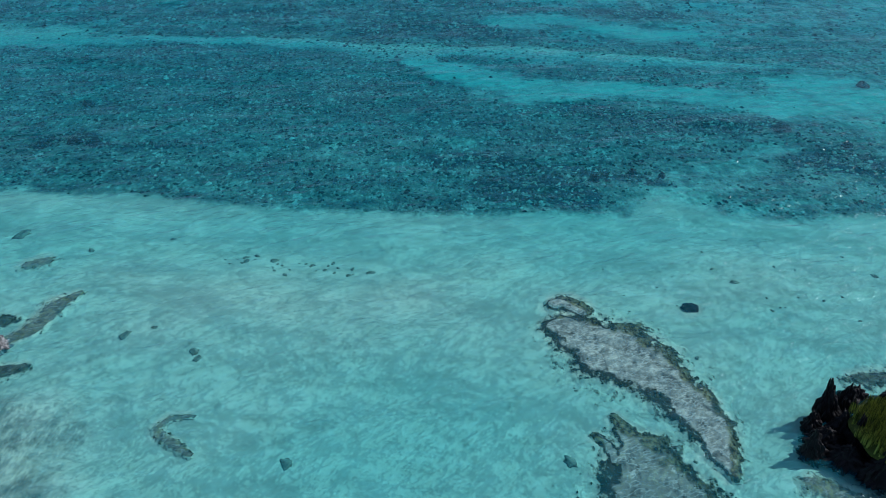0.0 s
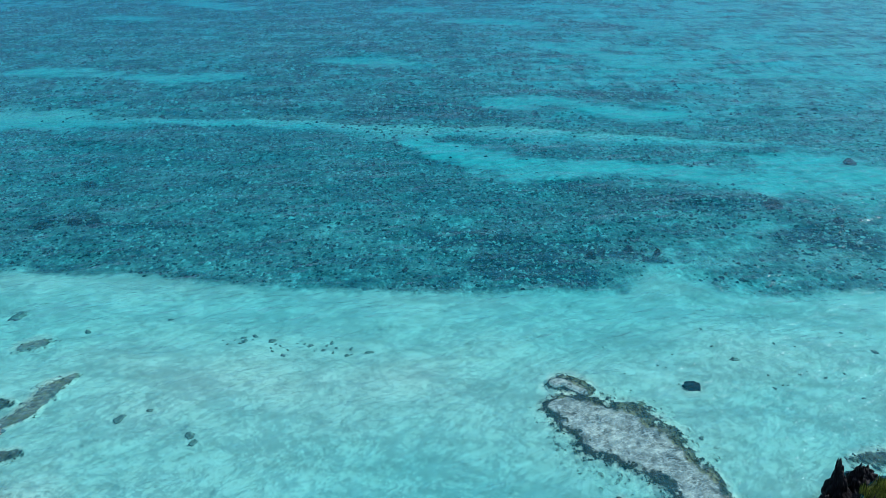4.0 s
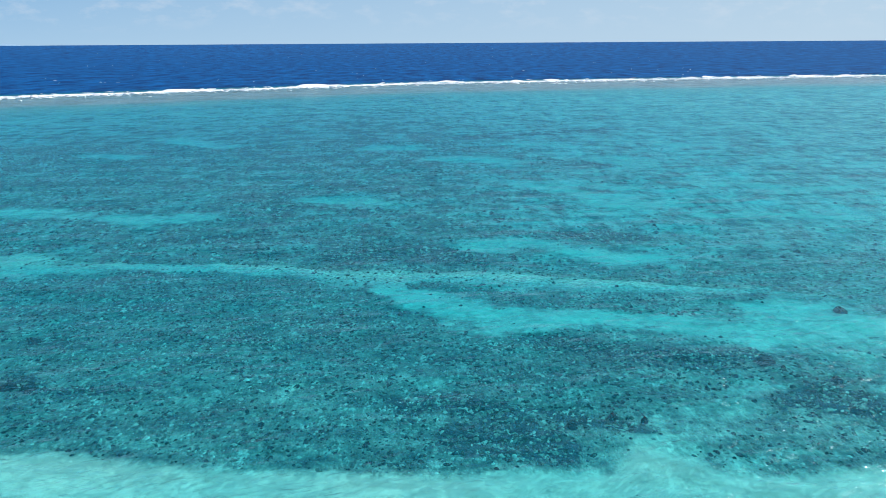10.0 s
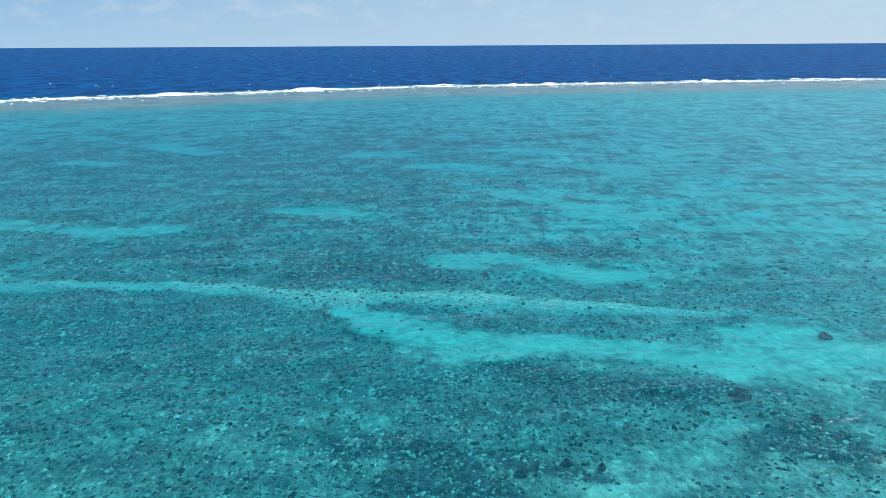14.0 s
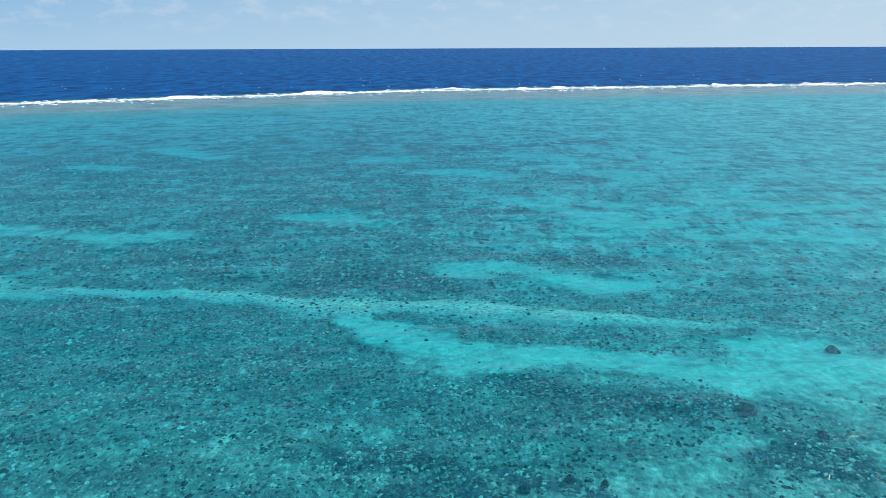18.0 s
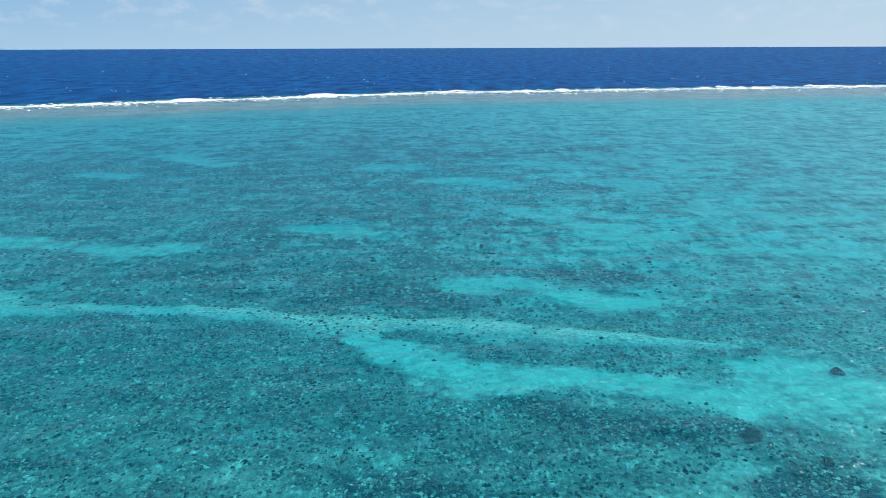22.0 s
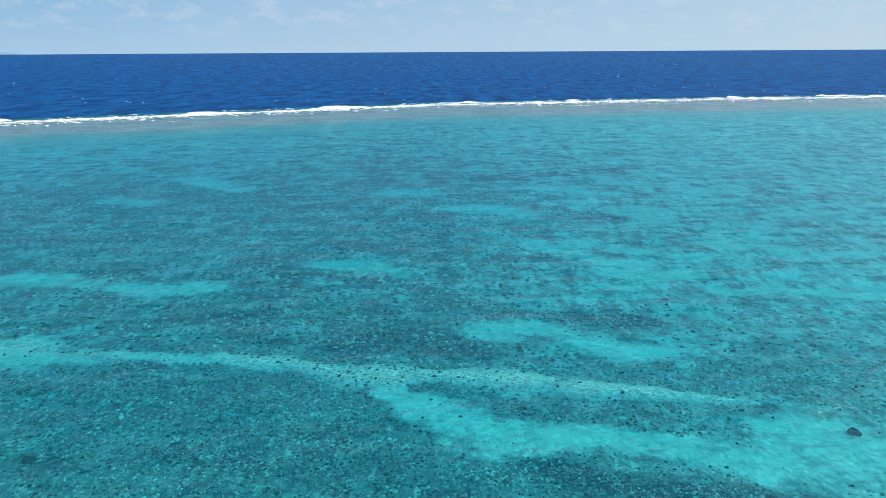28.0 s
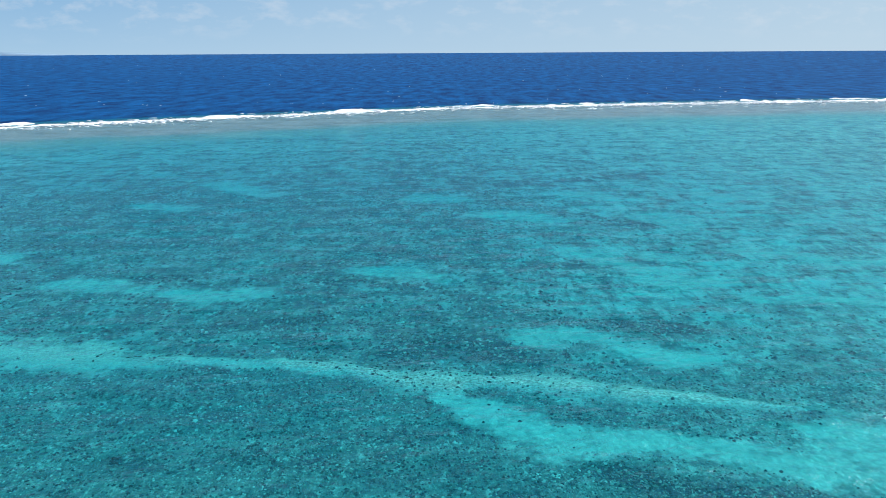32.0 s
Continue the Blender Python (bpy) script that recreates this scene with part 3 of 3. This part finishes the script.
for k in range(26):
    length = 0.9 * 1.13 ** k
    heading = radians(-90 + 17) + rng.normal(0, 0.42)
    amp = 0.0055 * length ** 0.85 * np.clip(length / (3.2 * pitch) - 1, 0, 1)
    gust = 0.6 + 0.8 * vnoise(gx / (6 * length) + 9 * k, gy / (4 * length), 90 + k)
    waves += amp * gust * np.sin(2 * math.pi / length * (gx * math.cos(heading) + gy * math.sin(heading)) + rng.uniform(0, 6.28)
                                 + 1.5 * fbm(gx / (5 * length), gy / (5 * length), 130 + k, 2))
waves = waves * (0.55 + 0.45 * smooth(0.2, 0.8, depth))
water = sheet("water", wx, wy, waves + far_rise(gx, gy), M_WATER, {"depth": depth})
tagged(water, "clear turquoise lagoon water turning deep blue offshore", "water", kind="structure")

bm = bmesh.new()
R = 4940
ring = [bm.verts.new((x, y, z)) for z in (-60, 560) for x, y in ((-R, -R), (R, -R), (R, R), (-R, R))]
for i in range(4):
    j = (i + 1) % 4
    bm.faces.new((ring[i], ring[j], ring[j + 4], ring[i + 4]))
backdrop = part("backdrop", bm, M_SKY, smoothed=False)
tagged(backdrop, "pale blue hazy sky with faint thin clouds", "sky", kind="structure")


# ---- surf on the reef crest ----
def surf_piece(x0, x1, seed, shift=0.0):
    """A length of breaking wave: a lumpy white roll with a spilling front and a ragged apron."""
    n, rows = int((x1 - x0) / 1.6) + 2, 13
    u = np.linspace(0, 1, n)
    xs = x0 + (x1 - x0) * u
    v = np.linspace(-1, 1, rows)
    gu, gv = np.meshgrid(xs, v)
    ends = np.minimum(1, 6 * np.minimum(u, 1 - u) + 0.12)[None]
    wide = np.maximum(0.5, 1.0 + 10 * vnoise(gu / 22, 0 * gu, seed) ** 2.2 + 5 * fbm(gu / 6, gv * 0.6, seed + 1)) * ends
    y = surf_y(gu) + shift + 9 * fbm(gu / 45, 0 * gu, seed + 2) + gv * wide
    tall = (0.2 + 1.9 * vnoise(gu / 14, 0 * gu, seed + 3) ** 3) * ends
    z = tall * np.exp(-((gv - 0.55) / 0.3) ** 2) + 0.3 * np.abs(fbm(gu / 3, y / 2, seed + 4)) * ends + 0.12 * (1 - gv ** 6)
    z = np.where(np.abs(gv) > 0.99, -0.2, z)
    base = (np.arange(rows - 1)[:, None] * n + np.arange(n - 1)[None]).ravel()
    tri = np.concatenate([np.stack([base, base + 1, base + n + 1], 1), np.stack([base, base + n + 1, base + n], 1)])
    return np.stack([gu, y, z], -1).reshape(-1, 3), tri


x, k = -900.0, 0
rng = np.random.default_rng(11)
while x < 1300:
    length = rng.uniform(60, 170)
    v, f = surf_piece(x, x + length, 200 + 7 * k)
    ob = cloud_of("breaking_wave", v, f, M_FOAM)
    tagged(ob, "white breaking wave rolling over the reef crest", "wave", "surf along the reef")
    if rng.random() < 0.7:
        a = x + length * rng.uniform(0, 0.6)
        v, f = surf_piece(a, a + rng.uniform(18, 55), 203 + 7 * k, rng.uniform(12, 34))
        tagged(cloud_of("breaking_wave", v, f, M_FOAM), "short white crest breaking behind the main surf", "wave", "surf along the reef")
    x, k = x + length * rng.uniform(0.9, 1.03), k + 1

rng = np.random.default_rng(12)
n = 4200
px = rng.uniform(-900, 1300, n)
off = rng.normal(0, 1, n) * 9 + np.where(rng.random(n) < 0.35, rng.uniform(-38, 30, n), 0)
places = np.stack([px, surf_y(px) + off, np.full(n, 0.05)], 1)
sizes = np.stack([rng.uniform(0.8, 4.5, n), rng.uniform(0.5, 2.0, n), rng.uniform(0.1, 0.55, n)], 1)
v, f = scatter(ball(1), places, sizes, rng.normal(0.25, 0.25, n), 0.12, rng)
tagged(cloud_of("sea_foam", v, f, M_FOAM), "scattered white foam flecks around the surf", "foam", kind="stuff")

n = 130
py = 800 + 2600 * rng.random(n) ** 1.8
px = rng.uniform(-0.75, 0.75, n) * py
keep = py > surf_y(px) + 30
px, py = px[keep], py[keep]
n = len(px)
places = np.stack([px, py, far_rise(px, py) + 0.15], 1)
sizes = np.stack([rng.uniform(0.5, 2.0, n), rng.uniform(0.3, 0.9, n), rng.uniform(0.06, 0.16, n)], 1)
v, f = scatter(ball(1), places, sizes, rng.normal(0.1, 0.3, n), 0.12, rng)
tagged(cloud_of("whitecaps", v, f, M_FOAM), "small white wave crests on the open sea", "foam", kind="stuff")

# ---- coral ----
rng = np.random.default_rng(21)


def lump():
    """A small five-sided knob, open below."""
    v = [(math.cos(k * 1.2566), math.sin(k * 1.2566), -0.1) for k in range(5)] + [(0.15, 0.1, 1.0)]
    return np.array(v), np.array([(k, (k + 1) % 5, 5) for k in range(5)])


def coral_field(name, label, mat, count, y0, y1, small, large, wanted):
    """Lumps of coral where the plan wants them, within the wedge of lagoon before the shore."""
    py = np.sqrt(rng.uniform(y0 ** 2, y1 ** 2, count))
    px = rng.uniform(-1, 1, count) * (0.68 * py + 14) + 6
    depth, cover, flat, thick, reef, rubble, bare = bed(px, py)
    keep = (rng.random(count) < wanted(cover, thick, reef, rubble, bare)) & (flat < 0.3)
    px, py, depth = px[keep], py[keep], depth[keep]
    n = len(px)
    r = small + (large - small) * rng.random(n) ** 2
    tall = np.minimum(r * rng.uniform(0.35, 0.8, n), FLOOR * depth * 0.7)
    sizes = np.stack([r * rng.uniform(0.7, 1.3, n), r * rng.uniform(0.7, 1.5, n), tall], 1)
    v, f = scatter(lump(), np.stack([px, py, -FLOOR * depth], 1), sizes, rng.normal(0, 0.6, n), 0.16, rng)
    ob = cloud_of(name, v, f, mat)
    tagged(ob, label, "coral", kind="stuff")


def living(cover, thick, reef, rubble, bare):
    return np.clip(smooth(0.38, 1.02, cover) * (1 - 0.95 * bare) * (1 - 0.8 * rubble), 0, 1)


def dense(cover, thick, reef, rubble, bare):
    return np.clip(thick * 1.1 + 0.02 * reef, 0, 1) * (1 - 0.9 * bare)


coral_field("coral_reef", "dense bed of brown and olive coral under water", M_CORAL, 80000, 58, 130, 0.1, 0.36, living)
coral_field("coral_thicket", "dark thickets of coral under water", M_DENSE, 60000, 58, 160, 0.12, 0.42, dense)
coral_field("coral_field", "broken coral patches in the wide lagoon", M_CORAL, 70000, 130, 310, 0.2, 0.7, living)


def rock_mesh(radius, height, seed, level=3, rough=0.35, sharp=1.6):
    """A lumpy rock, flat below."""
    bm = bmesh.new()
    bmesh.ops.create_icosphere(bm, subdivisions=level, radius=1)
    for p in bm.verts:
        q = p.co * sharp + Vector((seed * 3.7, seed * 1.3, 0))
        d = 1 + rough * (noise.noise(q) + 0.6 * noise.noise(q * 2.3) + 0.4 * abs(noise.noise(q * 4.7)))
        p.co = Vector((p.co.x * d * radius[0], p.co.y * d * radius[1], max(-0.15, p.co.z * d) * height))
    return bm


for i, (x, y, r) in enumerate(HEADS):
    y += 1.0
    d = FLOOR * float(bed(np.array([x]), np.array([y]))[0][0])
    ob = part("coral_head", rock_mesh((r * 1.1, r * 0.9), min(0.78 * d, r * 0.7 + 0.3), i), M_HEAD)
    ob.location, ob.rotation_euler = (x, y, -d), (0, 0, i * 1.7)
    tagged(ob, "dark rounded coral head standing on the sea bed" if y > 60 else "lone black coral head on pale sand", "coral", "coral heads")

STONES = [(25.3, 52.1, 0.3), (38, 53, 0.26), (19, 42, 0.18), (8.9, 40.8, 0.22), (-19, 43, 0.36), (-18.5, 42.2, 0.3), (-23, 46, 0.2), (-10, 32, 0.4),
          (-18, 56, 0.28), (-15.4, 56, 0.3), (-33, 58, 0.3), (-41, 61, 0.7), (-26, 60, 0.2), (8, 32, 0.4), (-25, 45, 0.4), (33.5, 46.5, 0.14), (27, 48, 0.16)]
for k in range(34):      # a thin trail of debris across the sand
    t = random.random()
    STONES.append((-19 + 13 * t + random.gauss(0, 0.5), 56.2 - 2.4 * t + random.gauss(0, 0.55), 0.08 + 0.16 * random.random() ** 2))
for k in range(26):
    STONES.append((random.uniform(14, 42), random.uniform(44, 58), 0.06 + 0.1 * random.random()))
for i, (x, y, r) in enumerate(STONES):
    d = FLOOR * float(bed(np.array([x]), np.array([y]))[0][0])
    ob = part("stone", rock_mesh((r * 1.2, r * 0.8), r * 0.32, i + 40, 3, 0.6), M_STONE)
    ob.location, ob.rotation_euler = (x, y, -d), (0, 0, i * 2.1)
    tagged(ob, "small weed-covered stone lying on the sand", "stone", "stones on the sand")


# ---- shoals ----
def shoal(spines, top, weedy, label):
    """A flat tongue of rock just under the water with a shaggy weed margin."""
    xs = [p[0] for line in spines for p in line]
    ys = [p[1] for line in spines for p in line]
    widths = [p[2] for line in spines for p in line]
    m = 1.6 * max(widths) + 0.5
    x0, x1, y0, y1 = min(xs) - m, max(xs) + m, min(ys) - m, max(ys) + m
    n, k = int((x1 - x0) / 0.16), int((y1 - y0) / 0.16)
    gx, gy = np.meshgrid(np.linspace(x0, x1, n), np.linspace(y0, y1, k))
    d = outline(gx, gy, spines) + 0.3 * fbm(gx / 1.3, gy / 1.3, 71, 5)
    depth = FLOOR * bed(gx, gy)[0]
    d = d + 0.3 * fbm(gx / 0.45, gy / 0.45, 72, 3) * smooth(0.4, 0.9, d)
    z = np.maximum(top, 0.13 - depth) + 0.1 * fbm(gx / 0.7, gy / 0.7, 73, 3)
    z = z + (-depth - 0.02 - z) * smooth(0.5, 1.4, d) + 0.1 * smooth(0.5, 0.8, d) * fbm(gx / 0.4, gy / 0.4, 75, 2)
    lee = outline(gx + 0.2 * max(widths), gy + 0.12 * max(widths), spines) + 0.3 * fbm(gx / 0.9, gy / 0.9, 74, 4)
    inside = d < 1.45
    idx = np.full(gx.shape, -1)
    idx[inside] = np.arange(inside.sum())
    a, b, c, e = idx[:-1, :-1], idx[:-1, 1:], idx[1:, 1:], idx[1:, :-1]
    ok = (a >= 0) & (b >= 0) & (c >= 0) & (e >= 0)
    tri = np.concatenate([np.stack([a[ok], b[ok], c[ok]], 1), np.stack([a[ok], c[ok], e[ok]], 1)])
    base = new("rock_shoal")
    tagged(base, label, "rock")
    rock = cloud_of("rock", np.stack([gx[inside], gy[inside], z[inside]], 1), tri, M_SUNK if weedy > 0.7 else M_SHOAL)
    rock.data.attributes.new("weed", "FLOAT", "POINT").data.foreach_set("value", np.maximum(weedy, np.maximum(smooth(0.62, 0.95, lee[inside]), smooth(0.66, 0.86, d[inside]))).astype(np.float32))
    rock.data.attributes.new("skirt", "FLOAT", "POINT").data.foreach_set("value", (smooth(0.62, 1.02, d[inside]) if weedy < 0.4 else smooth(0.25, 0.95, d[inside])).astype(np.float32))
    rock.data.attributes.new("fringe", "FLOAT", "POINT").data.foreach_set("value", (smooth(0.5, 0.72, d[inside]) * (1 - 0.6 * smooth(0.6, 1.0, lee[inside])) * (1 if weedy < 0.4 else 0.2)).astype(np.float32))
    rock.parent = base
    rim = (d > 0.55) & (d < 0.92)
    rx, ry, rz = gx[rim], gy[rim], z[rim]
    pick = rng.random(len(rx)) < (0.5 if weedy < 0.4 else 0.06) * smooth(-0.05, 0.3, fbm(rx / 0.6, ry / 0.6, 77, 3)) + 0.03
    rx, ry, rz = rx[pick], ry[pick], rz[pick]
    q = len(rx)
    s = rng.uniform(0.03, 0.1, q)
    v, f = scatter(ball(1), np.stack([rx, ry, rz], 1), np.stack([s * 1.6, s, s * 0.5], 1), rng.uniform(0, 6.3, q), 0.25, rng)
    weed = cloud_of("weed_fringe", v, f, M_WEED)
    weed.parent = base
    tagged(weed, "shaggy dark brown seaweed fringe", kind="stuff")


SHOAL_LABELS = ("long grey rock shoal with a dark weed fringe", "broad submerged rock shoal with green-brown weed",
                "narrow spit of weedy rock under shallow water", "small round rock patch under shallow water", "weedy rock ledge beside the pale islet",
                "dark weed-covered reef beside the black islet", "green-brown sunken rock beside the black islet", "faint sunken rock ledge on sand",
                "dark weedy rock patch beside the spit")
for (spines, top, weedy), label in zip(SHOALS, SHOAL_LABELS):
    shoal(spines, top, weedy, label)


# ---- islets ----
def crag(x, y, z, rx, ry, h, lean, seed, level=5):
    """A jagged limestone pinnacle with a hollowed, fluted flank."""
    bm = bmesh.new()
    bmesh.ops.create_icosphere(bm, subdivisions=level, radius=1)
    for p in bm.verts:
        c = p.co.copy()
        q = c * 1.5 + Vector((seed * 5.1, seed * 2.3, seed))
        flute = abs(noise.noise(q * 1.9))
        d = 0.75 + 0.75 * flute + 0.2 * noise.noise(q * 3.5) + 0.08 * noise.noise(q * 9)
        t = max(0.0, c.z)
        thin = (1 - t) ** 0.62 * (1 - 0.3 * t) if t > 0 else 1 - 0.35 * -c.z
        zz = t ** 1.15 * h * (0.85 + 0.35 * flute + 0.1 * noise.noise(q * 5)) if t > 0 else c.z * 0.9
        side = Vector((c.x, c.y)).normalized() if t > 0 and (c.x or c.y) else Vector((c.x, c.y))
        p.co = Vector((x + side.x * rx * d * thin + lean[0] * t * h, y + side.y * ry * d * thin + lean[1] * t * h, z + zz))
    return bm


islet = new("rock_islet")
tagged(islet, "black jagged limestone islet topped with green grass", "islet")
for args in ((26.3, 35.8, 0.0, 1.0, 0.75, 3.3, (-0.16, 0.05), 1), (27.6, 36.6, 0.0, 1.2, 0.9, 2.1, (0.05, 0), 2), (25.2, 33.8, -0.1, 1.5, 1.0, 1.2, (0, 0), 3),
             (23.9, 32.6, -0.1, 0.9, 0.8, 2.2, (-0.12, 0), 4), (25.8, 32.2, -0.1, 1.7, 1.2, 1.3, (0, 0), 5), (27.2, 30.8, 0, 1.5, 1.2, 2.1, (0, 0), 6),
             (29.4, 33.2, -0.1, 3.2, 3.4, 1.5, (0, 0), 7), (28.9, 37.6, -0.1, 1.5, 0.9, 1.2, (0, 0), 8), (31.5, 36.8, -0.1, 2.2, 1.4, 1.6, (0, 0), 9),
             (24.9, 34.9, 0, 0.8, 0.7, 1.5, (-0.2, 0), 10), (27.0, 33.2, 0.3, 0.7, 0.5, 2.3, (-0.1, 0.1), 11), (26.6, 34.6, 0.2, 0.9, 0.8, 1.5, (0, 0), 12)):
    part("pinnacle", crag(args[0] - 0.6, args[1] - 0.4, *args[2:]), M_KARST, islet)
n = 9000
px, py = rng.normal(28.3, 1.5, n), rng.normal(32.2, 1.8, n)
d = np.hypot((px - 28.3) / 2.6, (py - 32.3) / 3.0) + 0.25 * fbm(px / 0.8, py / 0.8, 81, 3)
keep = d < 1
px, py, d = px[keep], py[keep], d[keep]
pz = 1.45 + 0.6 * np.sqrt(np.maximum(0, 1 - d)) + 0.15 * fbm(px, py, 83, 2)
blade = (np.array([(-0.5, 0, -0.3), (0.5, 0, -0.3), (0.15, 0.25, 1.0), (0.0, -0.3, -0.3)]), np.array([(0, 1, 2), (3, 0, 2), (1, 3, 2)]))
n = len(px)
s = rng.uniform(0.06, 0.14, n)
v, f = scatter(blade, np.stack([px, py, pz], 1), np.stack([s, s, rng.uniform(0.3, 0.65, n)], 1), rng.uniform(0, 6.3, n), 0.2, rng)
grass = cloud_of("grass", v, f, M_GRASS, True)
grass.parent = islet
tagged(grass, "thick yellow-green coastal grass", kind="stuff")
bm = bmesh.new()
bmesh.ops.create_icosphere(bm, subdivisions=4, radius=1)
for p in bm.verts:
    q = 1 + 0.2 * noise.noise(p.co * 2)
    p.co = Vector((28.3 + p.co.x * 2.5 * q, 32.3 + p.co.y * 3.0 * q, 1.4 + max(p.co.z, -0.5) * 0.6 * q))
part("turf", bm, M_GRASS, islet)

pale = new("rock_islet")
tagged(pale, "small pale weathered limestone islet in shallow water", "islet")
for args in ((-34.3, 43.4, -0.3, 1.2, 1.1, 1.4, (0, 0), 21), (-35.8, 42.6, -0.3, 1.5, 1.5, 1.9, (0, 0), 22), (-34.6, 41.9, -0.3, 0.9, 0.8, 1.1, (0, 0), 23)):
    part("pinnacle", crag(*args), M_PALE, pale)

# ---- far land ----
bm = bmesh.new()
for k in range(3):
    made = bmesh.ops.create_icosphere(bm, subdivisions=3, radius=1)["verts"]
    for q in made:
        d = 1 + 0.25 * noise.noise(q.co * 2 + Vector((k * 4.0, 0, 0)))
        q.co = Vector((-2820 + k * 190 + q.co.x * 260 * d, 4750 + q.co.y * 60, 20 + max(0, q.co.z) * (44 - 9 * k) * d))
island = part("far_island", bm, M_LAND)
tagged(island, "low hazy blue island far off on the horizon", "island")
